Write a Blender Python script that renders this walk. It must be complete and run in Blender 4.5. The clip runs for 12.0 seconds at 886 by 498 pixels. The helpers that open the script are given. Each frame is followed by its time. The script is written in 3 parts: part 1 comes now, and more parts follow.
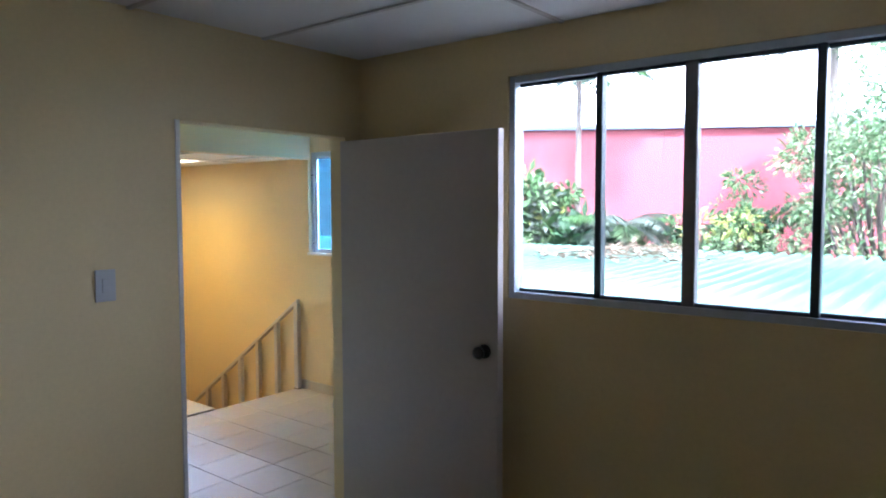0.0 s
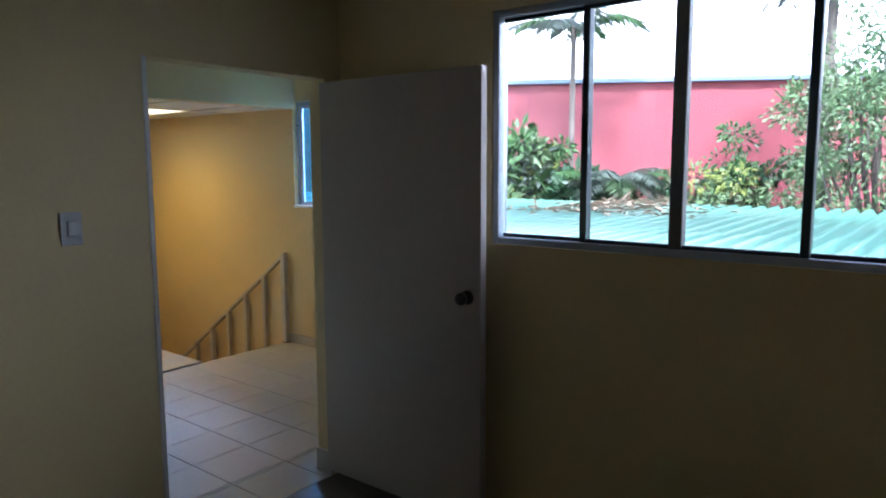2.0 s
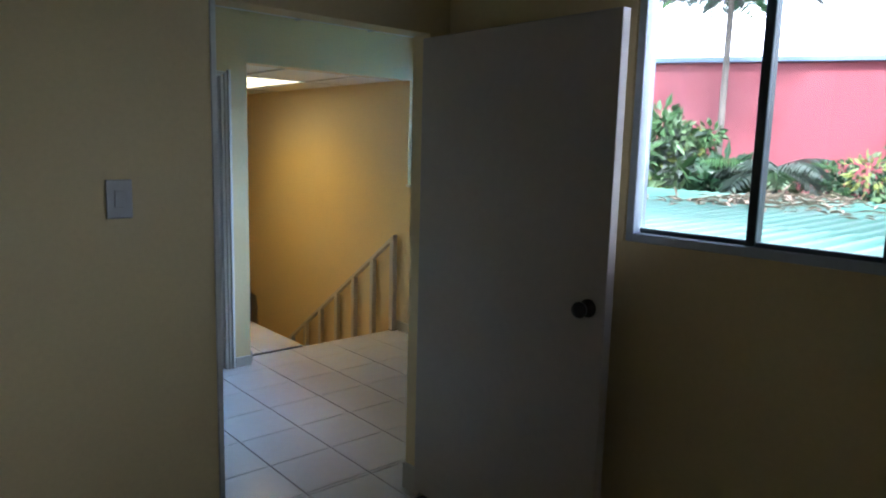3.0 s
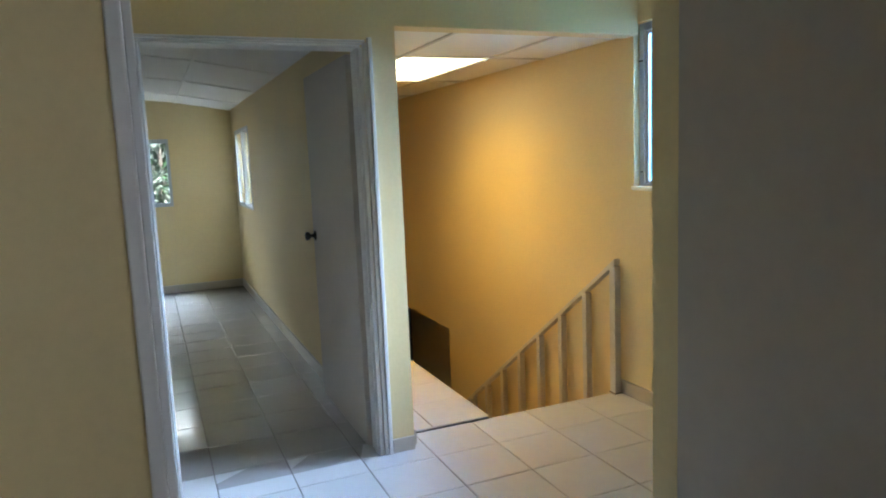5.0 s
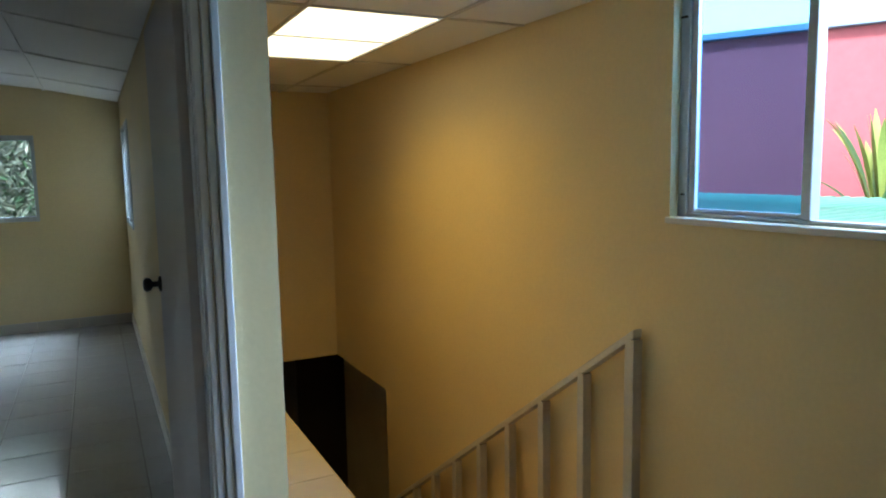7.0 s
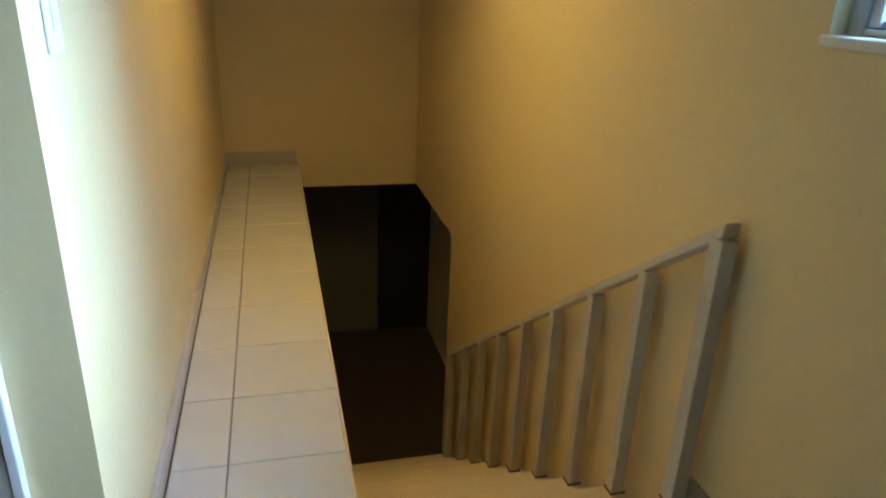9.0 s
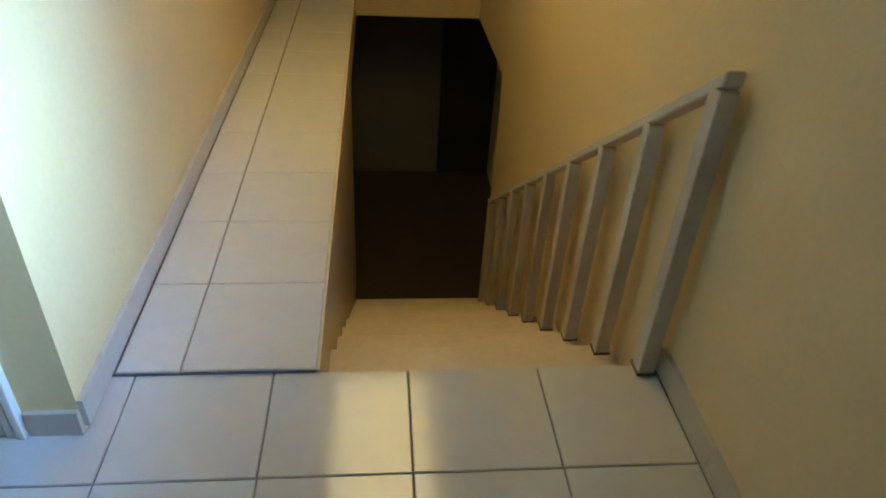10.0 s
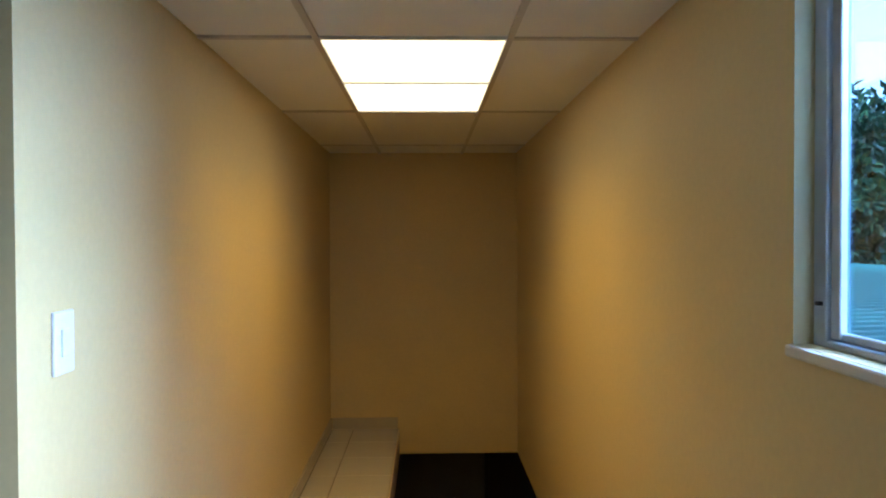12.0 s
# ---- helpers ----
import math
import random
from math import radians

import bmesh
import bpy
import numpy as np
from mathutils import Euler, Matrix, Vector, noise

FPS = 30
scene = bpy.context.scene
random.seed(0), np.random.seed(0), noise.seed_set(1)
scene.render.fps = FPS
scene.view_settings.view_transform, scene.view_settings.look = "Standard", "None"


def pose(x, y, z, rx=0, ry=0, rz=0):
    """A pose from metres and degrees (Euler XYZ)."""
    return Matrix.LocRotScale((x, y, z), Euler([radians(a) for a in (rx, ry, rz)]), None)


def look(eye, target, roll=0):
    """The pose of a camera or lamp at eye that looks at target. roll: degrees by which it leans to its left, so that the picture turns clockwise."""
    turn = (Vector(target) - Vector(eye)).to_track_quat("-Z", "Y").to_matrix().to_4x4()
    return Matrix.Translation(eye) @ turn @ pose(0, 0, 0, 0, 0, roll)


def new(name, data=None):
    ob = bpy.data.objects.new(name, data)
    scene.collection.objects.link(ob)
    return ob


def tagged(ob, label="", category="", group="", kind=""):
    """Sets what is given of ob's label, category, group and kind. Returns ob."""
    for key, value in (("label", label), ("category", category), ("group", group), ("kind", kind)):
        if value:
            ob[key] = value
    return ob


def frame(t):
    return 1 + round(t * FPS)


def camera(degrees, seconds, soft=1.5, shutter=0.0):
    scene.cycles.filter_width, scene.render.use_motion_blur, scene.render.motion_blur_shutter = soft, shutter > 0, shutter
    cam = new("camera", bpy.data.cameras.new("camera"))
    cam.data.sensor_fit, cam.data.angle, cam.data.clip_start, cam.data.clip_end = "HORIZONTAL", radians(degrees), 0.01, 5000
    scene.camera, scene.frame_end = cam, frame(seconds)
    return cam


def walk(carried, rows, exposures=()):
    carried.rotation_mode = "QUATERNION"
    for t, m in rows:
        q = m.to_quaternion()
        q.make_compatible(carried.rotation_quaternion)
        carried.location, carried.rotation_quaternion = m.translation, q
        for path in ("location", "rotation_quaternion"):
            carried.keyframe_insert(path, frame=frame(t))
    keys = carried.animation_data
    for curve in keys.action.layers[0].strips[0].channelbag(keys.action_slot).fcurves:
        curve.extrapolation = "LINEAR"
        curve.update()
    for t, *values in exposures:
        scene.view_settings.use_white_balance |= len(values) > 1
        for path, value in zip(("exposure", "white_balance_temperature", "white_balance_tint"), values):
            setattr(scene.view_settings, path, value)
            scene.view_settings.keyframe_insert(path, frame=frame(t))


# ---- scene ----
cam = camera(65.7, 12.0, soft=2.0)
EXPOSURES = ((0.0, 2.6, 5150, 17), (0.5, 2.2, 5150, 17), (1.0, 1.8, 5150, 16), (1.5, 1.65, 5150, 15), (2.5, 1.65, 5200, 11), (3.5, 1.75, 5350, 9), (5.5, 2.55, 5850, 10), (6.2, 2.3, 5600, 6), (7.0, 1.45, 5500, 6), (9.0, 1.75, 5400, 3), (10.0, 1.75, 5100, 1), (10.6, 1.9, 5050, 1), (11.4, 1.85, 5250, 5), (12.0, 1.4, 5700, 12))
PATH = [
    (0, (-2.606, -4.732, 1.656), (-1.044, -3.488, 1.533), -0.1),
    (0.5, (-2.677, -4.741, 1.648), (-0.966, -3.714, 1.508), 1.2),
    (1, (-2.686, -4.764, 1.658), (-0.904, -3.867, 1.515), 1.5),
    (1.5, (-2.661, -4.778, 1.623), (-0.926, -3.803, 1.425), 1.3),
    (2, (-2.506, -4.724, 1.584), (-0.944, -3.498, 1.344), -0.2),
    (2.5, (-2.311, -4.647, 1.573), (-0.908, -3.255, 1.267), 0.6),
    (3, (-2.04, -4.403, 1.544), (-0.736, -2.915, 1.255), 1.5),
    (3.4, (-1.826, -4.189, 1.527), (-0.581, -2.65, 1.242), -0.0),
    (3.5, (-1.764, -4.158, 1.519), (-0.558, -2.591, 1.22), -0.1),
    (3.7, (-1.695, -4.068, 1.501), (-0.549, -2.452, 1.225), 0.4),
    (5.3, (-0.933, -2.911, 1.455), (-0.267, -1.045, 1.186), -1.1),
    (5.5, (-0.846, -2.77, 1.464), (-0.232, -0.885, 1.197), 0.1),
    (6, (-0.67, -2.377, 1.465), (-0.015, -0.496, 1.281), -2.0),
    (6.5, (-0.499, -2.065, 1.44), (0.317, -0.246, 1.271), -1.4),
    (7, (-0.378, -1.781, 1.432), (0.519, -0.009, 1.201), -1.0),
    (7.2, (-0.347, -1.666, 1.425), (0.511, 0.122, 1.17), -1.3),
    (8.8, (0.227, -1.269, 1.323), (0.777, 0.537, 0.661), 1.1),
    (9, (0.386, -1.149, 1.323), (0.849, 0.653, 0.59), 2.3),
    (9.5, (0.545, -1.077, 1.252), (0.864, 0.665, 0.323), 1.8),
    (10, (0.705, -1.111, 1.271), (0.894, 0.525, 0.136), 3.5),
    (10.5, (0.753, -1.126, 1.28), (0.933, 0.588, 0.266), 1.6),
    (10.7, (0.763, -1.111, 1.282), (0.925, 0.663, 0.372), 2.7),
    (11, (0.747, -1.154, 1.321), (0.895, 0.723, 0.647), 1.5),
    (11.5, (0.754, -1.211, 1.413), (0.787, 0.766, 1.111), 0.6),
    (12, (0.766, -1.229, 1.452), (0.814, 0.77, 1.419), -0.2),
]
walk(cam, [(t, look(eye, target, roll)) for t, eye, target, roll in PATH], EXPOSURES)
# ---- light ----
world = bpy.data.worlds.new("world")
scene.world = world
world.use_nodes = True
wn = world.node_tree.nodes
sky = wn.new("ShaderNodeTexSky")
sky.sky_type = "NISHITA"
sky.sun_disc = False
sky.sun_elevation, sky.sun_rotation = radians(52), radians(200)
sky.air_density, sky.dust_density = 1.6, 3.0
world.node_tree.links.new(sky.outputs[0], wn["Background"].inputs[0])
wn["Background"].inputs[1].default_value = 0.12

sun = new("sun", bpy.data.lights.new("sun", "SUN"))
sun.data.energy, sun.data.angle, sun.data.color = 5.0, radians(10), (1.0, 0.95, 0.86)
sun.matrix_world = look((-20, -14, 32), (0, 0, 0))


def sky_lamp(name, place, aim, width, height, power, spread, color):
    """The sky's light through one window: a soft lamp outside and above its opening."""
    ob = new(name, bpy.data.lights.new(name, "AREA"))
    ob.data.shape, ob.data.size, ob.data.size_y, ob.data.energy = "RECTANGLE", width, height, power
    ob.data.color = color
    ob.data.spread = radians(spread)
    ob.matrix_world = look(place, aim)
    return ob


sky_lamp("window_light", (1.6, -3.9, 3.2), (-2.5, -3.9, 0.9), 1.6, 0.9, 3.0, 100, (0.95, 0.78, 1.0))
sky_lamp("window_light", (3.2, -0.5, 2.5), (0.0, -0.3, 1.5), 0.9, 0.9, 64, 140, (0.55, 0.73, 1.0))
sky_lamp("window_light", (4.0, -2.2, 3.7), (1.45, -0.5, 1.6), 3.4, 0.9, 30, 70, (0.56, 0.72, 1.0))
sky_lamp("window_light", (-1.46, 7.4, 3.1), (-1.46, 4.0, 0.7), 1.3, 0.9, 25, 120, (0.78, 0.89, 1.0))
sky_lamp("window_light", (1.3, 4.8, 3.2), (-0.9, 4.7, 0.0), 1.1, 0.9, 110, 100, (0.74, 0.87, 1.0))
# the downward-throwing light of the ceiling lamp's prismatic diffusers
sky_lamp("panel_light", (0.727, 1.59, 2.074), (0.727, 1.59, 0.0), 0.58, 1.24, 3.5, 126, (1.0, 0.55, 0.05))


# ---- materials ----
def material(name, color, rough=0.6, metal=0.0, vary=0.08, scale=3.0, fine=40.0, bump=0.1, dirt=None, dirt_amount=0.0, spec=0.5, island=False, per_object=0.0, coat=0.0):
    m = bpy.data.materials.new(name)
    m.use_nodes = True
    nt = m.node_tree
    n, link = nt.nodes, nt.links.new
    bsdf = n["Principled BSDF"]
    coord = n.new("ShaderNodeTexCoord")
    big, small = n.new("ShaderNodeTexNoise"), n.new("ShaderNodeTexNoise")
    big.inputs["Scale"].default_value, big.inputs["Detail"].default_value = scale, 5
    small.inputs["Scale"].default_value, small.inputs["Detail"].default_value = fine, 4
    for tex in (big, small):
        link(coord.outputs["Object"], tex.inputs["Vector"])
    add = n.new("ShaderNodeMath")
    add.operation = "ADD"
    link(big.outputs["Fac"], add.inputs[0])
    link(small.outputs["Fac"], add.inputs[1])
    last = add
    if island or per_object:
        rnd = n.new("ShaderNodeNewGeometry") if island else n.new("ShaderNodeObjectInfo")
        mul = n.new("ShaderNodeMath")
        mul.operation = "MULTIPLY_ADD"
        link(rnd.outputs["Random Per Island" if island else "Random"], mul.inputs[0])
        mul.inputs[1].default_value = 0.8 if island else per_object
        link(add.outputs[0], mul.inputs[2])
        last = mul
    ramp = n.new("ShaderNodeMapRange")
    ramp.inputs["From Min"].default_value, ramp.inputs["From Max"].default_value = 0.6, 1.4 + (0.8 if island else per_object)
    ramp.inputs["To Min"].default_value, ramp.inputs["To Max"].default_value = 0.0, 1.0
    link(last.outputs[0], ramp.inputs["Value"])
    mix = n.new("ShaderNodeMix")
    mix.data_type = "RGBA"
    mix.inputs["A"].default_value = (*[c * (1 - vary) for c in color], 1)
    mix.inputs["B"].default_value = (*[min(1, c * (1 + vary)) for c in color], 1)
    link(ramp.outputs[0], mix.inputs["Factor"])
    out = mix.outputs["Result"]
    if dirt:
        blot = n.new("ShaderNodeTexNoise")
        blot.inputs["Scale"].default_value, blot.inputs["Detail"].default_value = scale * 0.6, 8
        link(coord.outputs["Object"], blot.inputs["Vector"])
        cut = n.new("ShaderNodeMapRange")
        cut.inputs["From Min"].default_value, cut.inputs["From Max"].default_value = 0.52, 0.75
        cut.inputs["To Max"].default_value = dirt_amount
        link(blot.outputs["Fac"], cut.inputs["Value"])
        mix2 = n.new("ShaderNodeMix")
        mix2.data_type = "RGBA"
        mix2.inputs["B"].default_value = (*dirt, 1)
        link(cut.outputs[0], mix2.inputs["Factor"])
        link(out, mix2.inputs["A"])
        out = mix2.outputs["Result"]
    link(out, bsdf.inputs["Base Color"])
    rr = n.new("ShaderNodeMapRange")
    rr.inputs["To Min"].default_value, rr.inputs["To Max"].default_value = max(0.02, rough * 0.8), min(1, rough * 1.2)
    link(big.outputs["Fac"], rr.inputs["Value"])
    link(rr.outputs[0], bsdf.inputs["Roughness"])
    bsdf.inputs["Metallic"].default_value = metal
    bsdf.inputs["Specular IOR Level"].default_value = spec
    bsdf.inputs["Coat Weight"].default_value = coat
    if bump:
        bp = n.new("ShaderNodeBump")
        bp.inputs["Strength"].default_value, bp.inputs["Distance"].default_value = bump, 0.004
        link(small.outputs["Fac"], bp.inputs["Height"])
        link(bp.outputs[0], bsdf.inputs["Normal"])
    return m


def glass(name, tint):
    m = bpy.data.materials.new(name)
    m.use_nodes = True
    b = m.node_tree.nodes["Principled BSDF"]
    b.inputs["Base Color"].default_value = (*tint, 1)
    b.inputs["Roughness"].default_value = 0.0
    b.inputs["Transmission Weight"].default_value = 1.0
    b.inputs["IOR"].default_value = 1.45
    return m


def lamp_material(name, color, strength):
    m = bpy.data.materials.new(name)
    m.use_nodes = True
    b = m.node_tree.nodes["Principled BSDF"]
    b.inputs["Base Color"].default_value = (0.9, 0.9, 0.88, 1)
    b.inputs["Emission Color"].default_value = (*color, 1)
    b.inputs["Emission Strength"].default_value = strength
    return m


PAINT = material("yellow_paint", (0.63, 0.505, 0.262), 0.6, vary=0.05, scale=1.7, fine=55, bump=0.12, dirt=(0.52, 0.42, 0.26), dirt_amount=0.3)
OUTER = material("outer_plaster", (0.55, 0.5, 0.4), 0.85, vary=0.12, bump=0.3)
CEILING = material("ceiling_panel", (0.74, 0.73, 0.70), 0.8, vary=0.05, scale=2, fine=120, bump=0.25, island=True)
TBAR = material("ceiling_bar", (0.5, 0.48, 0.44), 0.5, vary=0.05)
# brown kept dark, which also cuts the light bounced around the dim bedroom
TILE_BROWN = material("brown_floor_tile", (0.17, 0.145, 0.12), 0.25, vary=0.12, scale=2.5, fine=18, bump=0.03, per_object=0.6)
TILE = material("floor_tile", (0.50, 0.485, 0.465), 0.13, vary=0.05, scale=2.5, fine=18, bump=0.02, per_object=0.6, dirt=(0.54, 0.50, 0.45), dirt_amount=0.3)
# glossier floor tile, toned down to carry the far bedroom's weaker light
TILE_DIM = material("dimmed_floor_tile", (0.31, 0.30, 0.285), 0.14, vary=0.07, scale=2.5, fine=18, bump=0.04, per_object=0.6, dirt=(0.30, 0.28, 0.25), dirt_amount=0.3, coat=0.12)
GROUT = material("grout", (0.15, 0.135, 0.12), 0.9, vary=0.2, bump=0.3)
SKIRT = material("skirting_tile", (0.42, 0.38, 0.32), 0.3, vary=0.08, per_object=0.5)
DOOR = material("door_paint", (0.40, 0.35, 0.30), 0.45, vary=0.05, scale=2, fine=30, bump=0.06)
TRIM = material("door_trim_paint", (0.62, 0.61, 0.58), 0.4, vary=0.05, bump=0.08)
KNOB = material("dark_bronze", (0.03, 0.025, 0.02), 0.3, metal=0.8, vary=0.2)
ALU = material("aluminium_frame", (0.42, 0.47, 0.53), 0.4, metal=0.3, vary=0.1)
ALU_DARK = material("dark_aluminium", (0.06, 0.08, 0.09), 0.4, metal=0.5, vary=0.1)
ALU_GREY = material("mid_grey_aluminium", (0.17, 0.165, 0.165), 0.5, metal=0.4, vary=0.15)
SWITCH_GREY = material("grey_switch_plastic", (0.42, 0.42, 0.43), 0.45, vary=0.05)
SWITCH = material("switch_plastic", (0.75, 0.77, 0.8), 0.3, vary=0.03)
STEP = material("beige_step_tile", (0.52, 0.43, 0.31), 0.3, vary=0.1, scale=4, dirt=(0.42, 0.33, 0.22), dirt_amount=0.4)
RAIL = material("rail_paint", (0.48, 0.455, 0.425), 0.45, vary=0.1, scale=6, fine=60, bump=0.15, dirt=(0.3, 0.25, 0.2), dirt_amount=0.4)
FOOT_BROWN = material("dark_brown_foot", (0.14, 0.09, 0.06), 0.8, vary=0.3)
# brown deepened so the floor stays in shade even under the stair lamp
SHADE_FLOOR = material("shaded_brown_floor", (0.05, 0.035, 0.028), 0.5, vary=0.2)
# near-black stands for the darkness inside the lower opening
BLACK_OPENING = material("black_opening_shade", (0.012, 0.011, 0.010), 0.6, vary=0.2)
# dark grey puts the lower storey's lack of light into the wall colour
SHADE_WALL = material("lower_wall_shade", (0.15, 0.15, 0.15), 0.8, vary=0.1)
GREENROOF = material("green_roof_sheet", (0.13, 0.34, 0.26), 0.5, vary=0.12, scale=0.8, fine=6, bump=0.1, dirt=(0.35, 0.32, 0.25), dirt_amount=0.35)
REDWALL = material("red_plaster", (0.34, 0.085, 0.10), 0.85, vary=0.12, scale=0.6, fine=8, bump=0.3, dirt=(0.46, 0.2, 0.21), dirt_amount=0.35)
EAVE = material("blue_grey_sheet", (0.22, 0.30, 0.42), 0.4, vary=0.1)
LEAF_PALE = material("pale_leaf", (0.16, 0.24, 0.11), 0.4, vary=0.5, island=True, bump=0)
LEAF = material("leaf", (0.075, 0.15, 0.05), 0.45, vary=0.5, island=True, bump=0)
LEAF_DARK = material("dark_leaf", (0.03, 0.075, 0.03), 0.45, vary=0.5, island=True, bump=0)
# grey-green leaf with pale outdoor haze put into the colour
LEAF_HAZE_GREY = material("hazy_grey_leaf", (0.115, 0.145, 0.115), 0.4, vary=0.5, island=True, bump=0)
LEAF_YELLOW = material("yellow_leaf", (0.22, 0.26, 0.06), 0.5, vary=0.4, island=True, bump=0)
BARK = material("bark", (0.14, 0.12, 0.10), 0.9, vary=0.3, scale=5, fine=30, bump=0.6)
EARTH = material("earth", (0.14, 0.11, 0.07), 0.95, vary=0.3, scale=0.5, bump=0.4)
SKY = lamp_material("bright_haze", (0.92, 0.97, 1.0), 1.3)
HILL = material("far_wood", (0.04, 0.07, 0.06), 0.9, vary=0.4, scale=0.2, fine=1.0)
GLASS = glass("clear_glass", (0.95, 0.98, 0.97))
GLASS_GREY = glass("smoky_glass", (0.79, 0.77, 0.80))
GLASS_BLUE = glass("tinted_glass", (0.13, 0.29, 0.53))
LAMP = lamp_material("lamp_panel", (1.0, 0.82, 0.50), 0.8)


# ---- builders ----
def mesh_from(bm, name, mat):
    me = bpy.data.meshes.new(name)
    bmesh.ops.recalc_face_normals(bm, faces=bm.faces)
    bm.to_mesh(me)
    bm.free()
    me.materials.append(mat)
    return me


def part(name, bm, mat, parent=None, label="", smooth=False):
    me = mesh_from(bm, name, mat)
    if smooth:
        me.shade_smooth()
    ob = new(name, me)
    if parent:
        ob.parent = parent
        ob.matrix_parent_inverse = parent.matrix_world.inverted()
    if label:
        tagged(ob, label)
    return ob


def box(x0, x1, y0, y1, z0, z1, bevel=0.0, bm=None):
    b = bm or bmesh.new()
    made = bmesh.ops.create_cube(b, size=1, matrix=Matrix.Translation(((x0 + x1) / 2, (y0 + y1) / 2, (z0 + z1) / 2)) @ Matrix.Diagonal((x1 - x0, y1 - y0, z1 - z0, 1)))
    if bevel:
        edges = {e for v in made["verts"] for e in v.link_edges}
        bmesh.ops.bevel(b, geom=list(edges), offset=bevel, segments=2, affect="EDGES", profile=0.5)
    return b


def base(name, x, y, z, label, category, group="", kind=""):
    ob = new(name)
    ob.location = (x, y, z)
    bpy.context.view_layer.update()
    return tagged(ob, label, category, group, kind)


def slab(name, axis, lo, hi, us, vs, holes, mat, label, category="wall"):
    """A wall or slab from lo to hi along axis, us and vs its extent on the other two, with rectangular holes (u0, u1, v0, v1) through it."""
    ucuts = sorted({us[0], us[1], *[h[i] for h in holes for i in (0, 1)]})
    vcuts = sorted({vs[0], vs[1], *[h[i] for h in holes for i in (2, 3)]})
    full = {(i, j) for i in range(len(ucuts) - 1) for j in range(len(vcuts) - 1)
            if not any(h[0] < (ucuts[i] + ucuts[i + 1]) / 2 < h[1] and h[2] < (vcuts[j] + vcuts[j + 1]) / 2 < h[3] for h in holes)}
    bm = bmesh.new()
    verts = {}

    def v(i, j, k):
        if (i, j, k) not in verts:
            p = {"x": (k, ucuts[i], vcuts[j]), "y": (ucuts[i], k, vcuts[j]), "z": (ucuts[i], vcuts[j], k)}[axis]
            verts[i, j, k] = bm.verts.new(p)
        return verts[i, j, k]

    for i, j in full:
        for k in (lo, hi):
            bm.faces.new([v(i, j, k), v(i + 1, j, k), v(i + 1, j + 1, k), v(i, j + 1, k)])
        for (di, dj), (a, b) in (((-1, 0), ((i, j), (i, j + 1))), ((1, 0), ((i + 1, j), (i + 1, j + 1))), ((0, -1), ((i, j), (i + 1, j))), ((0, 1), ((i, j + 1), (i + 1, j + 1)))):
            if (i + di, j + dj) not in full:
                bm.faces.new([v(*a, lo), v(*b, lo), v(*b, hi), v(*a, hi)])
    ob = part(name, bm, mat)
    return tagged(ob, label, category, kind="structure")


def tube(points, radius, sides=8, bm=None, taper=1.0):
    """A round bar along points."""
    b = bm or bmesh.new()
    rings = []
    n = len(points)
    for i, p in enumerate(points):
        d = (Vector(points[min(i + 1, n - 1)]) - Vector(points[max(i - 1, 0)])).normalized()
        side = d.cross(Vector((0.3, 0.2, 1) if abs(d.z) < 0.9 else (1, 0.1, 0))).normalized()
        up = side.cross(d)
        r = radius * (1 + (taper - 1) * i / max(1, n - 1))
        rings.append([b.verts.new(Vector(p) + r * (math.cos(a) * side + math.sin(a) * up)) for a in [2 * math.pi * k / sides for k in range(sides)]])
    for r0, r1 in zip(rings, rings[1:]):
        for k in range(sides):
            b.faces.new([r0[k], r0[(k + 1) % sides], r1[(k + 1) % sides], r1[k]])
    b.faces.new(rings[0])
    b.faces.new(rings[-1])
    return b


# ---- structure ----
TOP = 2.55
XR, YF = 1.452, 3.94
XL, ZS = 0.040, 2.083
slab("wall_front_b", "y", 0.0, 0.12, (-2.6, XL), (-0.1, TOP), [(-1.082, -0.133, -0.1, 1.984)], PAINT, "yellow painted wall with a doorway to a bedroom")
slab("wall_stair_left", "x", -0.11, XL, (0.12, 5.65), (-1.85, TOP), [(4.12, 5.2, 1.0, 1.86)], PAINT, "yellow painted wall beside the stairwell")
slab("wall_stair_right", "x", XR, XR + 0.075, (-1.97, 4.7), (-1.85, TOP), [(-1.03, 0.037, 1.25, 2.14), (2.8, 4.7, -1.85, -0.18)], PAINT, "yellow painted outer wall with a sliding window")
slab("wall_stair_far", "y", YF, YF + 0.15, (XL, XR), (-0.18, TOP), [], PAINT, "yellow painted end wall above the stairwell")
slab("stair_beam", "y", 0.0, 0.12, (XL, XR), (2.076, TOP), [], PAINT, "yellow painted beam above the stairs", "beam")
slab("wall_hall_south", "y", -2.18, -2.07, (-4.2, 1.25), (-0.1, TOP), [(-1.115, -0.19, -0.1, 2.005)], PAINT, "yellow painted wall with a doorway to the hall")
slab("wall_hall_south_east", "y", -1.97, -1.87, (1.25, XR), (-0.1, TOP), [], PAINT, "plain yellow wall closing the hall")
slab("wall_hall_return", "x", 1.165, 1.25, (-2.07, -1.87), (-0.1, TOP), [], PAINT, "short return of the hall wall")
slab("wall_hall_west", "x", -2.72, -2.6, (-2.07, 0.12), (-0.1, TOP), [], PAINT, "plain yellow wall closing the hall")
slab("wall_room_east", "x", -0.085, 0.0, (-6.3, -2.18), (-0.1, TOP), [(-4.705, -3.085, 1.255, 2.215)], PAINT, "yellow painted wall with a wide sliding window")
slab("wall_room_south", "y", -6.42, -6.3, (-4.32, 0.0), (-0.1, TOP), [], PAINT, "plain yellow bedroom wall")
